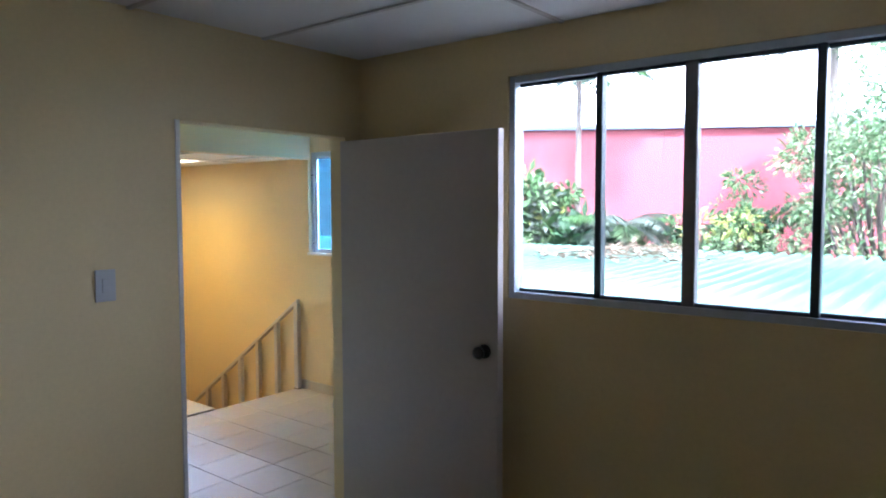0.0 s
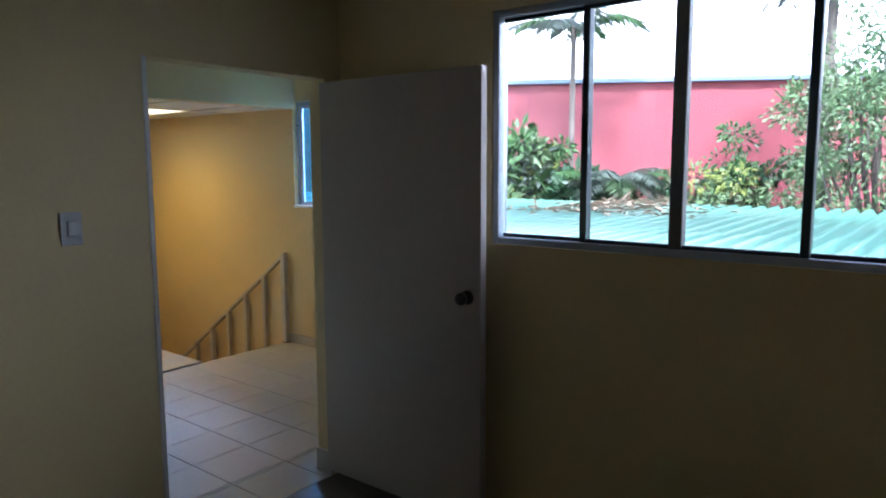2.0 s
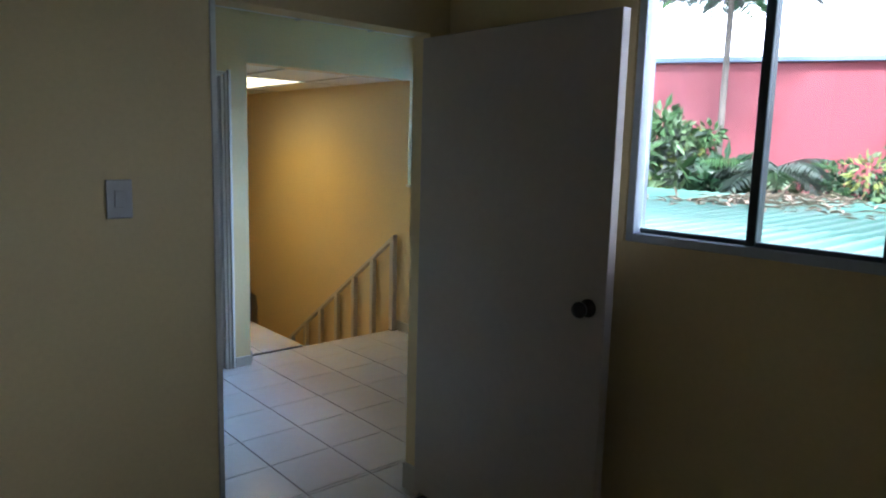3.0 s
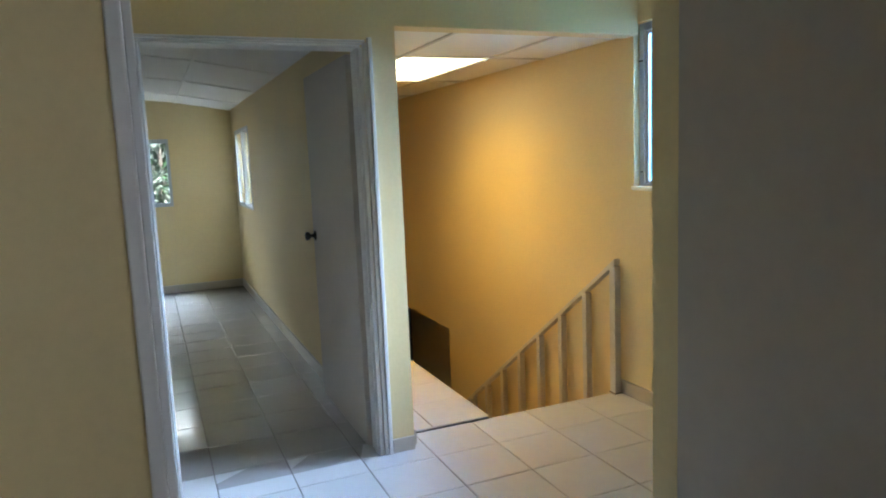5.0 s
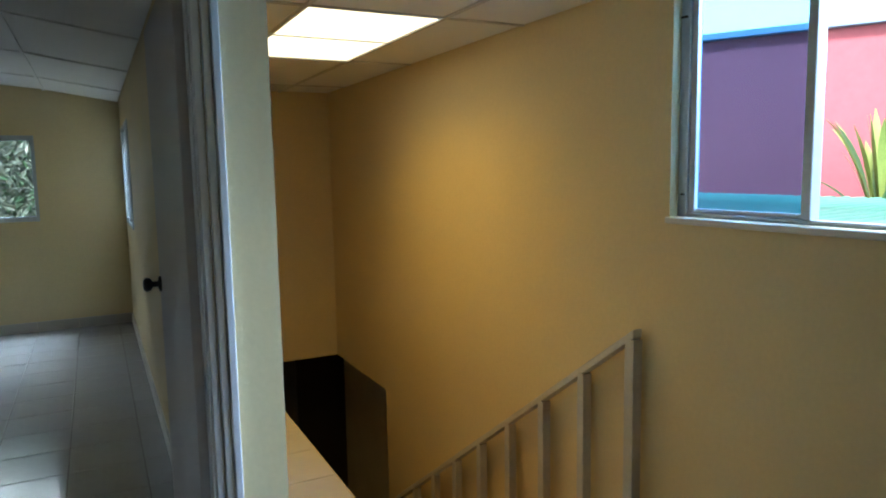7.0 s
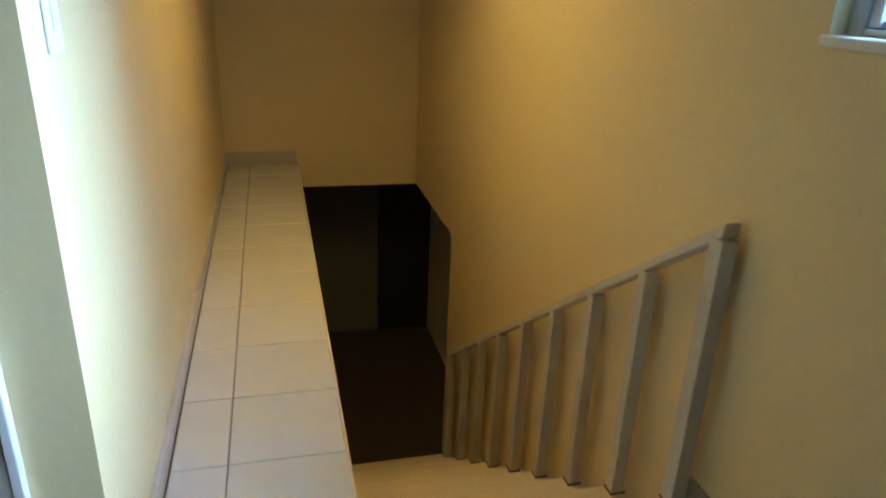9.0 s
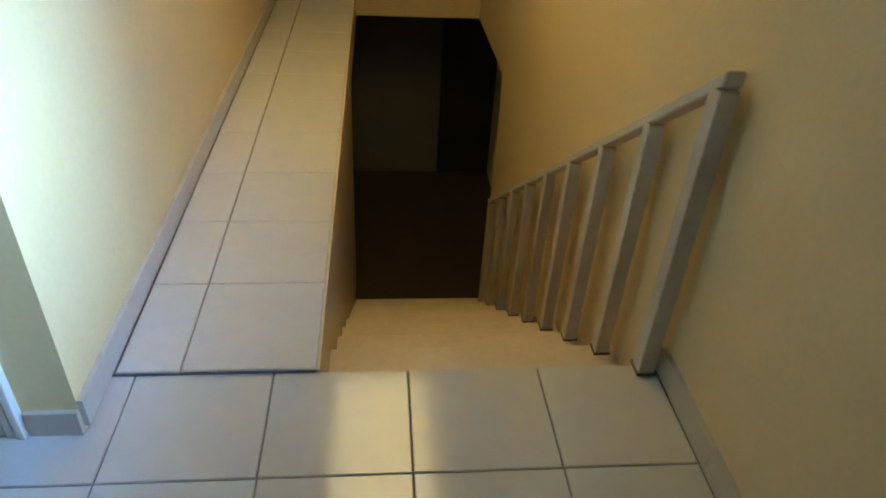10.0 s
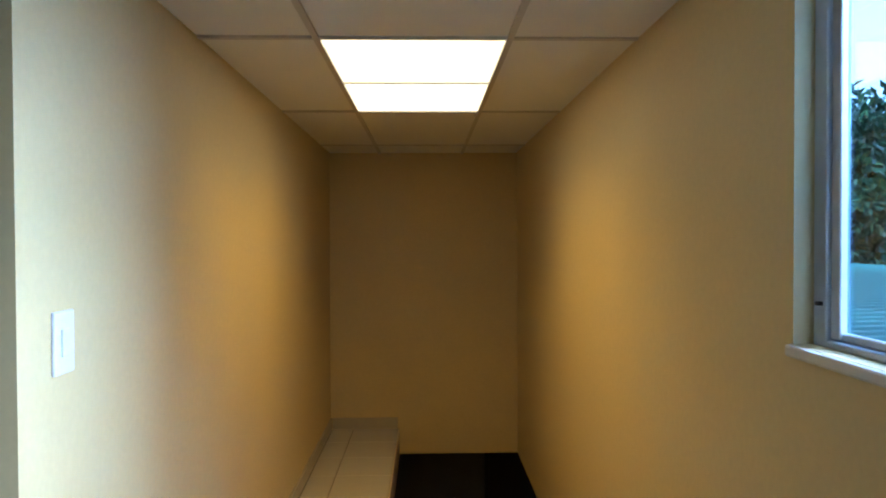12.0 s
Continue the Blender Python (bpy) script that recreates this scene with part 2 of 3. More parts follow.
slab("wall_room_west", "x", -4.32, -4.2, (-6.3, -2.07), (-0.1, TOP), [], PAINT, "plain yellow bedroom wall")
slab("wall_b_far", "y", 5.5, 5.65, (-3.3, -0.11), (-0.1, TOP), [(-2.1, -0.83, 1.02, 1.80)], PAINT, "yellow bedroom wall with a window onto trees")
slab("wall_b_west", "x", -3.42, -3.3, (0.0, 5.65), (-0.1, TOP), [], PAINT, "plain yellow bedroom wall")
slab("wall_b_south", "y", 0.0, 0.12, (-3.3, -2.72), (-0.1, TOP), [], PAINT, "plain yellow bedroom wall")

slab("floor_hall", "z", -0.15, -0.006, (-2.6, XR), (-2.18, 0.17), [(1.25, XR, -2.18, -1.97)], GROUT, "hall floor of pale square tiles", "floor")
slab("floor_room", "z", -0.15, -0.006, (-4.2, -0.085), (-6.3, -2.18), [], GROUT, "dim bedroom floor of brown square tiles", "floor")
slab("floor_b", "z", -0.15, -0.006, (-3.3, -0.11), (0.0, 5.5), [], GROUT, "glossy tiled bedroom floor, its dimness put into the tile colour", "floor")
slab("floor_lower", "z", -2.0, -1.85, (-1.5, 4.0), (0.17, 4.7), [], SHADE_FLOOR, "brown floor at the foot of the stairs, shade put into its colour", "floor")
slab("wall_lower_far", "y", 4.7, 4.85, (-0.11, 4.0), (-1.85, -0.1), [], SHADE_WALL, "lower storey wall, coloured dark to look unlit")
slab("wall_lower_east", "x", 3.9, 4.0, (2.0, 4.7), (-1.85, -0.1), [], SHADE_WALL, "lower storey wall, coloured dark to look unlit")
slab("wall_lower_south", "y", 2.0, 2.1, (XR + 0.075, 3.9), (-1.85, -0.1), [], SHADE_WALL, "lower storey wall, coloured dark to look unlit")
slab("ceiling_lower", "z", -0.18, -0.1, (XR + 0.075, 4.0), (2.0, 4.85), [], SHADE_WALL, "underside above the lower storey, coloured dark to look unlit", "ceiling")
slab("ceiling_lower_far", "z", -0.18, -0.1, (0.0, XR), (YF + 0.15, 4.7), [], SHADE_WALL, "underside above the lower storey, coloured dark to look unlit", "ceiling")


def panel_ceiling(name, x0, x1, y0, y1, z, xs, ys, label, gap=None, bars=None, rise=None):
    """Lay-in panels between thin bars; xs and ys are the bar lines; gap: a cell left open for a lamp."""
    bm = bmesh.new()
    cx, cy = [x0, *[x for x in xs if x0 < x < x1], x1], [y0, *[y for y in ys if y0 < y < y1], y1]
    for a, b in zip(cx, cx[1:]):
        for c, d in zip(cy, cy[1:]):
            if gap and a < gap[0] < b and c < gap[1] < d:
                continue
            if min(b - a, d - c) > 0.02:
                box(a + 0.008, b - 0.008, c + 0.008, d - 0.008, z + 0.003 + random.uniform(0, 0.003), z + 0.02, bm=bm)
    if rise:
        for v in bm.verts:
            v.co.z += rise(v.co.x)
    ob = tagged(part(name, bm, CEILING), label, "ceiling", kind="structure")
    bm = bmesh.new()
    for x in cx[1:-1]:
        box(x - 0.010, x + 0.010, y0, y1, z - 0.004, z + 0.016, bm=bm)
    for y in cy[1:-1]:
        for a, b in zip(cx, cx[1:]):
            box(a + 0.010, b - 0.010, y - 0.010, y + 0.010, z - 0.003, z + 0.015, bm=bm)
    if rise:
        for v in bm.verts:
            v.co.z += rise(v.co.x)
    tagged(part("ceiling_bars", bm, bars or TBAR), "thin bars between the ceiling panels", "trim", kind="structure")
    return ob


def steps_from(v, pitch, lo, hi):
    k = math.ceil((lo - v) / pitch)
    out = []
    while v + k * pitch < hi:
        out.append(v + k * pitch)
        k += 1
    return out


def b_rise(x):
    """The far bedroom's ceiling climbs from the stair wall, then runs almost level."""
    run = -0.11 - x
    return 0.01 + 0.155 * min(run, 0.95) + 0.015 * max(0.0, run - 0.95)


panel_ceiling("ceiling_stair", XL, XR, 0.12, YF, ZS, (0.42, 1.034), (0.955, 2.225, 3.47), "low panelled ceiling above the stairwell", (0.7, 1.6))
panel_ceiling("ceiling_hall", -2.6, XR, -1.87, 0.0, 2.40, steps_from(0.41, 0.61, -2.6, XR), steps_from(-0.8, 1.22, -2.07, 0), "panelled hall ceiling")
panel_ceiling("ceiling_room", -4.2, -0.085, -6.3, -2.18, 2.40, steps_from(-0.68, 0.61, -4.2, -0.06), steps_from(-3.35, 1.22, -6.3, -2.18), "panelled bedroom ceiling")
slab("ceiling_hall_edge", "z", 2.403, 2.42, (-2.6, 1.165), (-2.07, -1.87), [], CEILING, "ceiling strip beside the hall wall", "ceiling")
panel_ceiling("ceiling_b", -3.3, -0.11, 0.12, 5.5, 2.10, steps_from(-0.72, 0.61, -3.3, -0.11), steps_from(0.9, 1.22, 0.12, 5.5), "pale panelled bedroom ceiling rising away from the stairwell", bars=CEILING, rise=b_rise)
slab("roof_slab", "z", TOP, TOP + 0.1, (-4.5, 0.2), (-6.6, 5.9), [], OUTER, "roof slab over the bedrooms", "roof")
slab("roof_slab_hall", "z", TOP, TOP + 0.1, (0.2, XR + 0.2), (-2.0, 4.9), [], OUTER, "roof slab over the hall and stairs", "roof")
eave = base("roof_eave", 1.95, 2.4, 2.27, "dark blue roof eave with a rounded gutter", "eave", kind="structure")
part("eave_board", box(XR + 0.075, 2.2, 0.4, 4.8, 2.29, 2.36, 0.01), EAVE, eave)
part("gutter", tube([(2.2, 0.38, 2.31), (2.2, 4.8, 2.31)], 0.055, 12), EAVE, eave, smooth=True)


# ---- windows ----
def window(name, axis, plane, u0, u1, z0, z1, posts, label, depth=0.05, frame_mat=ALU, panes=None, fw=0.03, back=None, sash=None, foot=None):
    """A sliding window in a wall; axis: the wall's normal; posts: (u, width, material); panes: (u0, u1, glass, offset)."""
    mid = {"x": (plane, (u0 + u1) / 2), "y": ((u0 + u1) / 2, plane)}[axis]
    ob = base(name, mid[0], mid[1], z0, label, "window", kind="structure")

    def b(a0, a1, c0, c1, d0, d1, bevel=0.004):
        return box(d0, d1, a0, a1, c0, c1, bevel) if axis == "x" else box(a0, a1, d0, d1, c0, c1, bevel)

    foot = foot or fw
    d0, d1 = plane - depth / 2, back or plane + depth / 2
    for nm, a in (("frame_side", (u0, u0 + fw, z0, z1)), ("frame_side", (u1 - fw, u1, z0, z1)), ("frame_top", (u0 + fw, u1 - fw, z1 - fw, z1)), ("frame_bottom", (u0 + fw, u1 - fw, z0, z0 + foot))):
        part(nm, b(*a, d0, d1), frame_mat, ob)
    for u, w, m in posts:
        part("mullion", b(u - w / 2, u + w / 2, z0 + foot, z1 - fw, plane - 0.022, plane + 0.022), m, ob)
    for a0, a1, g, off in panes or ():
        sw, sm = 0.016, sash or frame_mat
        sash_part = part("sash", b(a0 - 0.004, a1 + 0.004, z0 + foot, z0 + foot + sw, plane + off - 0.009, plane + off + 0.009), sm, ob)
        part("sash_rail", b(a0 - 0.004, a1 + 0.004, z1 - fw - sw, z1 - fw, plane + off - 0.009, plane + off + 0.009), sm, sash_part)
        p = part("pane", b(a0, a1, z0 + foot * 0.7, z1 - fw * 0.7, plane + off - 0.002, plane + off + 0.002, 0), g, sash_part)
        p.visible_shadow = False
    return ob


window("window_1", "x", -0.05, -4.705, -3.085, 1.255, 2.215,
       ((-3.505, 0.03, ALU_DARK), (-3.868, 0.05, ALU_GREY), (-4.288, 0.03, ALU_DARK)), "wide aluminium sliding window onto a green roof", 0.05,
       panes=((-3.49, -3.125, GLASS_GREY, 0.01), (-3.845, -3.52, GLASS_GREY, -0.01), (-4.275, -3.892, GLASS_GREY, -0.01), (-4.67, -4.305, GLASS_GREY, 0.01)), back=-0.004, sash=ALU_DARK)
window("window_2", "x", 1.506, -1.03, 0.037, 1.25, 2.14, ((-0.465, 0.032, ALU),), "aluminium sliding window, one half slid open",
       0.034, panes=((-0.448, -0.008, GLASS_BLUE, 0.006),), fw=0.043, foot=0.014)
part("sash_stile", box(1.497, 1.519, -0.033, -0.006, 1.266, 2.095, 0.003), ALU, bpy.data.objects["window_2"])
part("latch", box(1.478, 1.490, 0.004, 0.030, 1.935, 1.943, 0.002), KNOB, bpy.data.objects["window_2"], "small dark frame latch")
part("latch", box(1.478, 1.490, 0.004, 0.014, 1.325, 1.333, 0.002), KNOB, bpy.data.objects["window_2"], "small dark frame screw")
window("window_3", "y", 5.56, -2.1, -0.83, 1.02, 1.80, ((-1.46, 0.03, ALU),), "bedroom window onto dark trees", panes=((-2.07, -1.48, GLASS, 0.01), (-1.44, -0.86, GLASS, -0.01)))
window("window_4", "x", -0.095, 4.12, 5.2, 1.0, 1.86, ((4.66, 0.03, ALU),), "narrow-seen side window of the bedroom", panes=((4.15, 4.64, GLASS, 0.01), (4.68, 5.17, GLASS, -0.01)))


# ---- doors ----
def knob(parent, x, y, z, sx):
    """A round door knob with its rose, on the face that looks to sx."""
    bm = bmesh.new()
    prof = ((0.0, 0.030), (0.008, 0.030), (0.012, 0.012), (0.030, 0.011), (0.038, 0.024), (0.052, 0.028), (0.062, 0.022), (0.066, 0.0))
    ring = []
    for d, r in prof:
        ring.append([bm.verts.new((x + sx * d, y + r * math.cos(a), z + r * math.sin(a))) for a in [2 * math.pi * k / 16 for k in range(16)]])
    for r0, r1 in zip(ring, ring[1:]):
        for k in range(16):
            bm.faces.new([r0[k], r0[(k + 1) % 16], r1[(k + 1) % 16], r1[k]])
    bmesh.ops.remove_doubles(bm, verts=bm.verts, dist=0.0004)
    return part("door_knob", bm, KNOB, parent, "dark bronze door knob", smooth=True)


def leaf(name, x0, x1, y0, y1, top, knob_y, knob_z, hinge_y, label, sides, gap=0.008):
    ob = base(name, (x0 + x1) / 2, (y0 + y1) / 2, gap, label, "door", kind="structure")
    panel = part("door_leaf", box(x0, x1, y0, y1, gap, top, 0.003), DOOR, ob)
    for s in sides:
        knob(panel, x1 if s > 0 else x0, knob_y, knob_z, s)
    for z in (0.25, 1.0, 1.75):
        part("hinge", tube([((x0 if sides[0] > 0 else x1), hinge_y, z - 0.045), ((x0 if sides[0] > 0 else x1), hinge_y, z + 0.045)], 0.007), KNOB, ob)
    return ob


leaf("door_1", -0.240, -0.200, -3.14, -2.195, 1.98, -3.075, 1.043, -2.187, "open grey flush door with a dark knob", (-1, 1), 0.05)
leaf("door_2", -0.170, -0.132, 0.128, 1.075, 1.962, 1.02, 1.016, 0.143, "open grey flush door standing against the bedroom wall", (-1,))


def casing(name, x0, x1, top, y_face, sy, narrow, wide, label, mat=TRIM):
    """Door frame: a lining through the wall and a moulded casing on the face at y_face that looks to sy."""
    ob = base(name, (x0 + x1) / 2, y_face, 0, label, "door frame", kind="structure")
    for a, b, s, width in ((x0 - narrow, x0, 1, narrow), (x1, x1 + wide, -1, wide)):
        inner = b if s > 0 else a
        for k in range(3):
            w0, w1 = k * width / 3, (k + 1) * width / 3
            t = (0.012, 0.018, 0.024)[k]
            xa, xb = sorted((inner - s * w0, inner - s * (w1 - 0.003)))
            ya, yb = sorted((y_face, y_face + sy * t))
            part("casing_strip", box(xa, xb, ya, yb, 0.0, top + w0, 0.003), mat, ob)
    for k in range(3):
        w0, w1 = k * narrow / 3, (k + 1) * narrow / 3
        t = (0.012, 0.018, 0.024)[k]
        ya, yb = sorted((y_face, y_face + sy * t))
        part("head_strip", box(x0 - w1 + 0.003, x1 + w1 - 0.003, ya, yb, top + w0, top + w1 - 0.003, 0.003), mat, ob)
    return ob


frame2 = casing("door_frame_2", -1.07, -0.145, 1.972, 0.0, -1, 0.035, 0.067, "pale moulded door frame in the hall")
part("jamb", box(-1.082, -1.07, -0.002, 0.122, 0.0, 1.972, 0.002), TRIM, frame2)
part("jamb", box(-0.145, -0.133, -0.002, 0.122, 0.0, 1.972, 0.002), TRIM, frame2)
part("head", box(-1.082, -0.133, -0.002, 0.122, 1.972, 1.984, 0.002), TRIM, frame2)
for x0, x1 in ((-1.07, -1.065), (-0.150, -0.145)):
    part("stop_strip", box(x0, x1, 0.03, 0.055, 0.0, 1.972, 0.002), TRIM, frame2)


# added black panel with an edge strip, in place of an unlit opening
gap_panel = base("lower_gap_panel", 1.68, 4.68, -1.85, "added black panel standing for an unlit opening below the stairs", "door", kind="structure")
part("door_leaf", box(1.30, 2.10, 4.672, 4.699, -1.845, -0.20, 0.003), BLACK_OPENING, gap_panel)
part("jamb", box(1.262, 1.298, 4.66, 4.699, -1.85, -0.19, 0.003), BLACK_OPENING, gap_panel)

# ---- stairs, ledge and rail ----
GO, RISE, X0S = 0.29, 0.2056, 0.558
stairs = base("staircase", 1.0, 0.175, -1.85, "beige tiled stairs going down to a dark lower storey", "stairs", kind="structure")
for i in range(8):
    y0, zt = 0.175 + i * GO, -RISE * (i + 1)
    part("riser", box(X0S, XR, y0 - 0.03, y0, zt, zt + RISE - 0.022), STEP, stairs)
    part("tread", box(X0S, XR, y0 - 0.03, y0 + GO + 0.012, zt - 0.022, zt, 0.004), STEP, stairs)
part("riser", box(X0S, XR, 0.175 + 8 * GO - 0.03, 0.175 + 8 * GO, -1.85, -8 * RISE - 0.022), STEP, stairs)

ledge = base("stair_ledge", 0.28, 2.0, -1.85, "raised tiled ledge along the stairwell wall", "ledge", kind="structure")
part("body", box(0.0, 0.548, 0.17, YF, -0.2, 0.006), GROUT, ledge)
part("side_wall", box(0.0, 0.543, 0.2, 3.0, -1.85, -0.2), STEP, ledge)
part("edge_facing", box(0.548, 0.556, 0.172, YF, -0.2, 0.010), STEP, ledge)

rail = base("stair_rail", 1.42, 0.16, 0.0, "beige painted stair railing with flat uprights along the wall", "railing")
SL = -0.712


def sloped_bar(y0, z0, y1, z1, x0, x1, h):
    bm = bmesh.new()
    p = [bm.verts.new((x, y, z + dz)) for x in (x0, x1) for y, z in ((y0, z0), (y1, z1)) for dz in (0, h)]
    for f in ((0, 1, 3, 2), (4, 6, 7, 5), (0, 4, 5, 1), (2, 3, 7, 6), (0, 2, 6, 4), (1, 5, 7, 3)):
        bm.faces.new([p[k] for k in f])
    bmesh.ops.bevel(bm, geom=bm.edges[:], offset=0.004, segments=1, affect="EDGES")
    return bm


part("handrail", sloped_bar(0.14, 0.79, 2.52, 0.79 + SL * 2.38, 1.385, 1.43, 0.035), RAIL, rail)
for i in range(9):
    y = 0.16 + i * GO
    foot = 0.0 if i == 0 else -RISE * i
    w = 0.05 if i == 0 else 0.042
    part("upright", box(1.383, 1.428, y - w / 2, y + w / 2, foot, 0.79 + SL * (y - 0.14) + 0.005, 0.004), RAIL, rail)
    part("foot_plate", box(1.379, 1.432, y - w / 2 - 0.003, y + w / 2 + 0.003, foot, foot + 0.008, 0.001), FOOT_BROWN, rail, "dark foot plate")

# ---- ceiling lamp ----
lamp = base("ceiling_lamp", 0.727, 1.59, ZS, "lit recessed ceiling panel lamp with two diffusers", "ceiling lamp")
part("diffuser", box(0.432, 1.022, 0.967, 1.582, ZS + 0.003, ZS + 0.011), LAMP, lamp)
part("diffuser", box(0.432, 1.022, 1.593, 2.213, ZS + 0.003, ZS + 0.011), LAMP, lamp)
part("lamp_frame", box(0.430, 1.024, 1.583, 1.592, ZS - 0.003, ZS + 0.011), TBAR, lamp)

# ---- outside ----
slab("ground", "z", -2.6, -2.4, (-400, 400), (-400, 400), [], EARTH, "bare earth ground around the house", "ground")
shed = base("shed", 4.5, -1, -2.4, "low neighbouring building with a green corrugated roof", "shed")
bm = bmesh.new()
NY = 1800
ridge = [(-11 + 22 * k / NY) for k in range(NY + 1)]
rows = []
for x, z in ((1.68, 0.97), (3.4, 0.99), (3.4, 0.975), (5.2, 1.01), (5.2, 0.995), (7.0, 1.03)):
    rows.append([bm.verts.new((x, y, z + 0.036 * max(-0.8, min(0.8, 1.4 * math.sin(2 * math.pi * y / 0.17))))) for y in ridge])
for a, b in zip(rows, rows[1:]):
    for k in range(NY):
        bm.faces.new([a[k], a[k + 1], b[k + 1], b[k]])
part("roof", bm, GREENROOF, shed, smooth=True)
part("wall", box(1.75, 6.9, -10.9, 10.9, -2.4, 0.92), OUTER, shed)

neighbour = base("red_building", 11, 0, -2.4, "long red plastered building with a blue-grey roof edge", "building")
ang = math.atan2(6.6, -3.95)
L = 22.0
m = Matrix.Translation((7.65, 5.1, 0)) @ Matrix.Rotation(ang, 4, "Z")
bm = box(-L, 0.6, -4.0, 0.0, -2.4, 3.15)
bm.transform(m)
part("wall", bm, REDWALL, neighbour)
bm = box(-L - 0.3, 1.0, -4.3, 0.12, 3.15, 3.24, 0.01)
bm.transform(m)
part("roof", bm, EAVE, neighbour)

hill = bmesh.new()
HN = 240
rings = []
for j, (r, h) in enumerate(((38, -2.4), (46, 3.0), (58, 8.0), (75, 13.0), (100, 17.0), (140, 21.0))):
    ring = []
    for k in range(HN + 1):
        a = radians(-75 + 122 * k / HN)
        w = noise.noise(Vector((a * 5, j * 0.7, 1.0))) + 0.5 * noise.noise(Vector((a * 18, j, 4.0)))
        ring.append(hill.verts.new((r * math.sin(a), r * math.cos(a), h + (0 if j == 0 else w * 0.2 * h))))
    rings.append(ring)
for r0, r1 in zip(rings, rings[1:]):
    for k in range(HN):
        hill.faces.new([r0[k], r0[k + 1], r1[k + 1], r1[k]])
haze = bmesh.new()
low = [haze.verts.new((300 * math.cos(radians(6 * k)), 300 * math.sin(radians(6 * k)), -2.3)) for k in range(60)]
high = [haze.verts.new((v.co.x, v.co.y, 190)) for v in low]
for k in range(60):
    haze.faces.new([low[k], low[k - 1], high[k - 1], high[k]])
tagged(part("backdrop", haze, SKY), "bright white hazy sky all around the horizon", "sky", kind="structure")
tagged(part("backdrop", hill, HILL, smooth=True), "dark wooded hillside behind the houses", "hill", kind="structure")


def leaf_quad(verts, faces, p, d, up, length, width):
    """One pointed leaf, folded along its middle."""
    d, side = d.normalized(), d.cross(up).normalized() if d.cross(up).length > 1e-4 else Vector((1, 0, 0))
    n = side.cross(d)
    i = len(verts)
    verts += [p, p + d * length * 0.5 + side * width * 0.5 + n * width * 0.15, p + d * length - n * length * 0.12, p + d * length * 0.5 - side * width * 0.5 + n * width * 0.15]
    faces += [(i, i + 1, i + 2), (i, i + 2, i + 3)]


def leaf_mesh(name, verts, faces, mat, parent, label=""):
    me = bpy.data.meshes.new(name)
    me.from_pydata([tuple(v) for v in verts], [], faces)
    me.materials.append(mat)
    ob = new(name, me)
    ob.parent, ob.matrix_parent_inverse = parent, parent.matrix_world.inverted()
    return tagged(ob, label) if label else ob


def rand_dir():
    v = Vector((random.gauss(0, 1), random.gauss(0, 1), random.gauss(0, 1)))
    return v.normalized()


def bush(name, x, y, z0, height, spread, clumps, leaves, size, mats, label, category, airy=0.5):
    """A woody plant: a trunk that forks into limbs, and leaves in loose clumps about their ends."""
    ob = base(name, x, y, z0, label, category)
    wood = bmesh.new()
    fork = Vector((x, y, z0 + height * 0.3))
    tube([(x, y, z0), (x + 0.04, y - 0.03, z0 + height * 0.15), tuple(fork)], 0.03 * height, 8, wood, 0.7)
    crowns = [([], []) for _ in mats]
    for c in range(clumps):
        u = rand_dir()
        r = random.uniform(0.35, 1.0) ** 0.6
        tip = Vector((x + u.x * spread * r, y + u.y * spread * r, z0 + height * 0.62 + u.z * height * 0.38 * r))
        mid = fork.lerp(tip, 0.5) + rand_dir() * 0.08 * spread
        if c % 3 == 0:
            tube([tuple(fork), tuple(mid), tuple(tip)], 0.006 * height, 5, wood, 0.3)
        rad = spread * random.uniform(0.14, 0.3)
        verts, faces = crowns[random.randrange(len(mats))]
        for k in range(leaves):
            v = rand_dir()
            p = tip + Vector((v.x, v.y, v.z * 0.8)) * rad * random.uniform(airy, 1.0)
            leaf_quad(verts, faces, p, v + Vector((0, 0, random.uniform(-0.8, 0.3))), rand_dir(), size * random.uniform(0.6, 1.3), size * random.uniform(0.35, 0.6))
    part("trunk", wood, BARK, ob, smooth=True)
    for (verts, faces), m in zip(crowns, mats):
        leaf_mesh("crown", verts, faces, m, ob)
    return ob


def frond(verts, faces, p, az, rise, length, droop, leaflet, pairs=26):
    """A feathered palm leaf: an arching midrib with narrow leaflets to both sides."""
    out = Vector((math.cos(az), math.sin(az), 0))
    side = Vector((-out.y, out.x, 0))
    last = None
    for k in range(pairs + 1):
        t = k / pairs
        q = p + out * length * (t * (1 - 0.25 * droop * t)) + Vector((0, 0, rise * t - droop * length * 0.75 * t * t))
        if last is not None:
            i = len(verts)
            w = 0.016 * (1.1 - t)
            verts += [last - side * w, last + side * w, q + side * w, q - side * w]
            faces += [(i, i + 1, i + 2), (i, i + 2, i + 3)]
            ll = leaflet * math.sin(math.pi * min(1, 0.15 + 0.85 * t)) ** 0.6
            for s in (-1, 1):
                leaf_quad(verts, faces, q, side * s + out * 0.6 + Vector((0, 0, -0.45 + random.uniform(-0.2, 0.2))), Vector((0, 0, 1)), ll + 0.02, 0.05 * length / 2)
        last = q


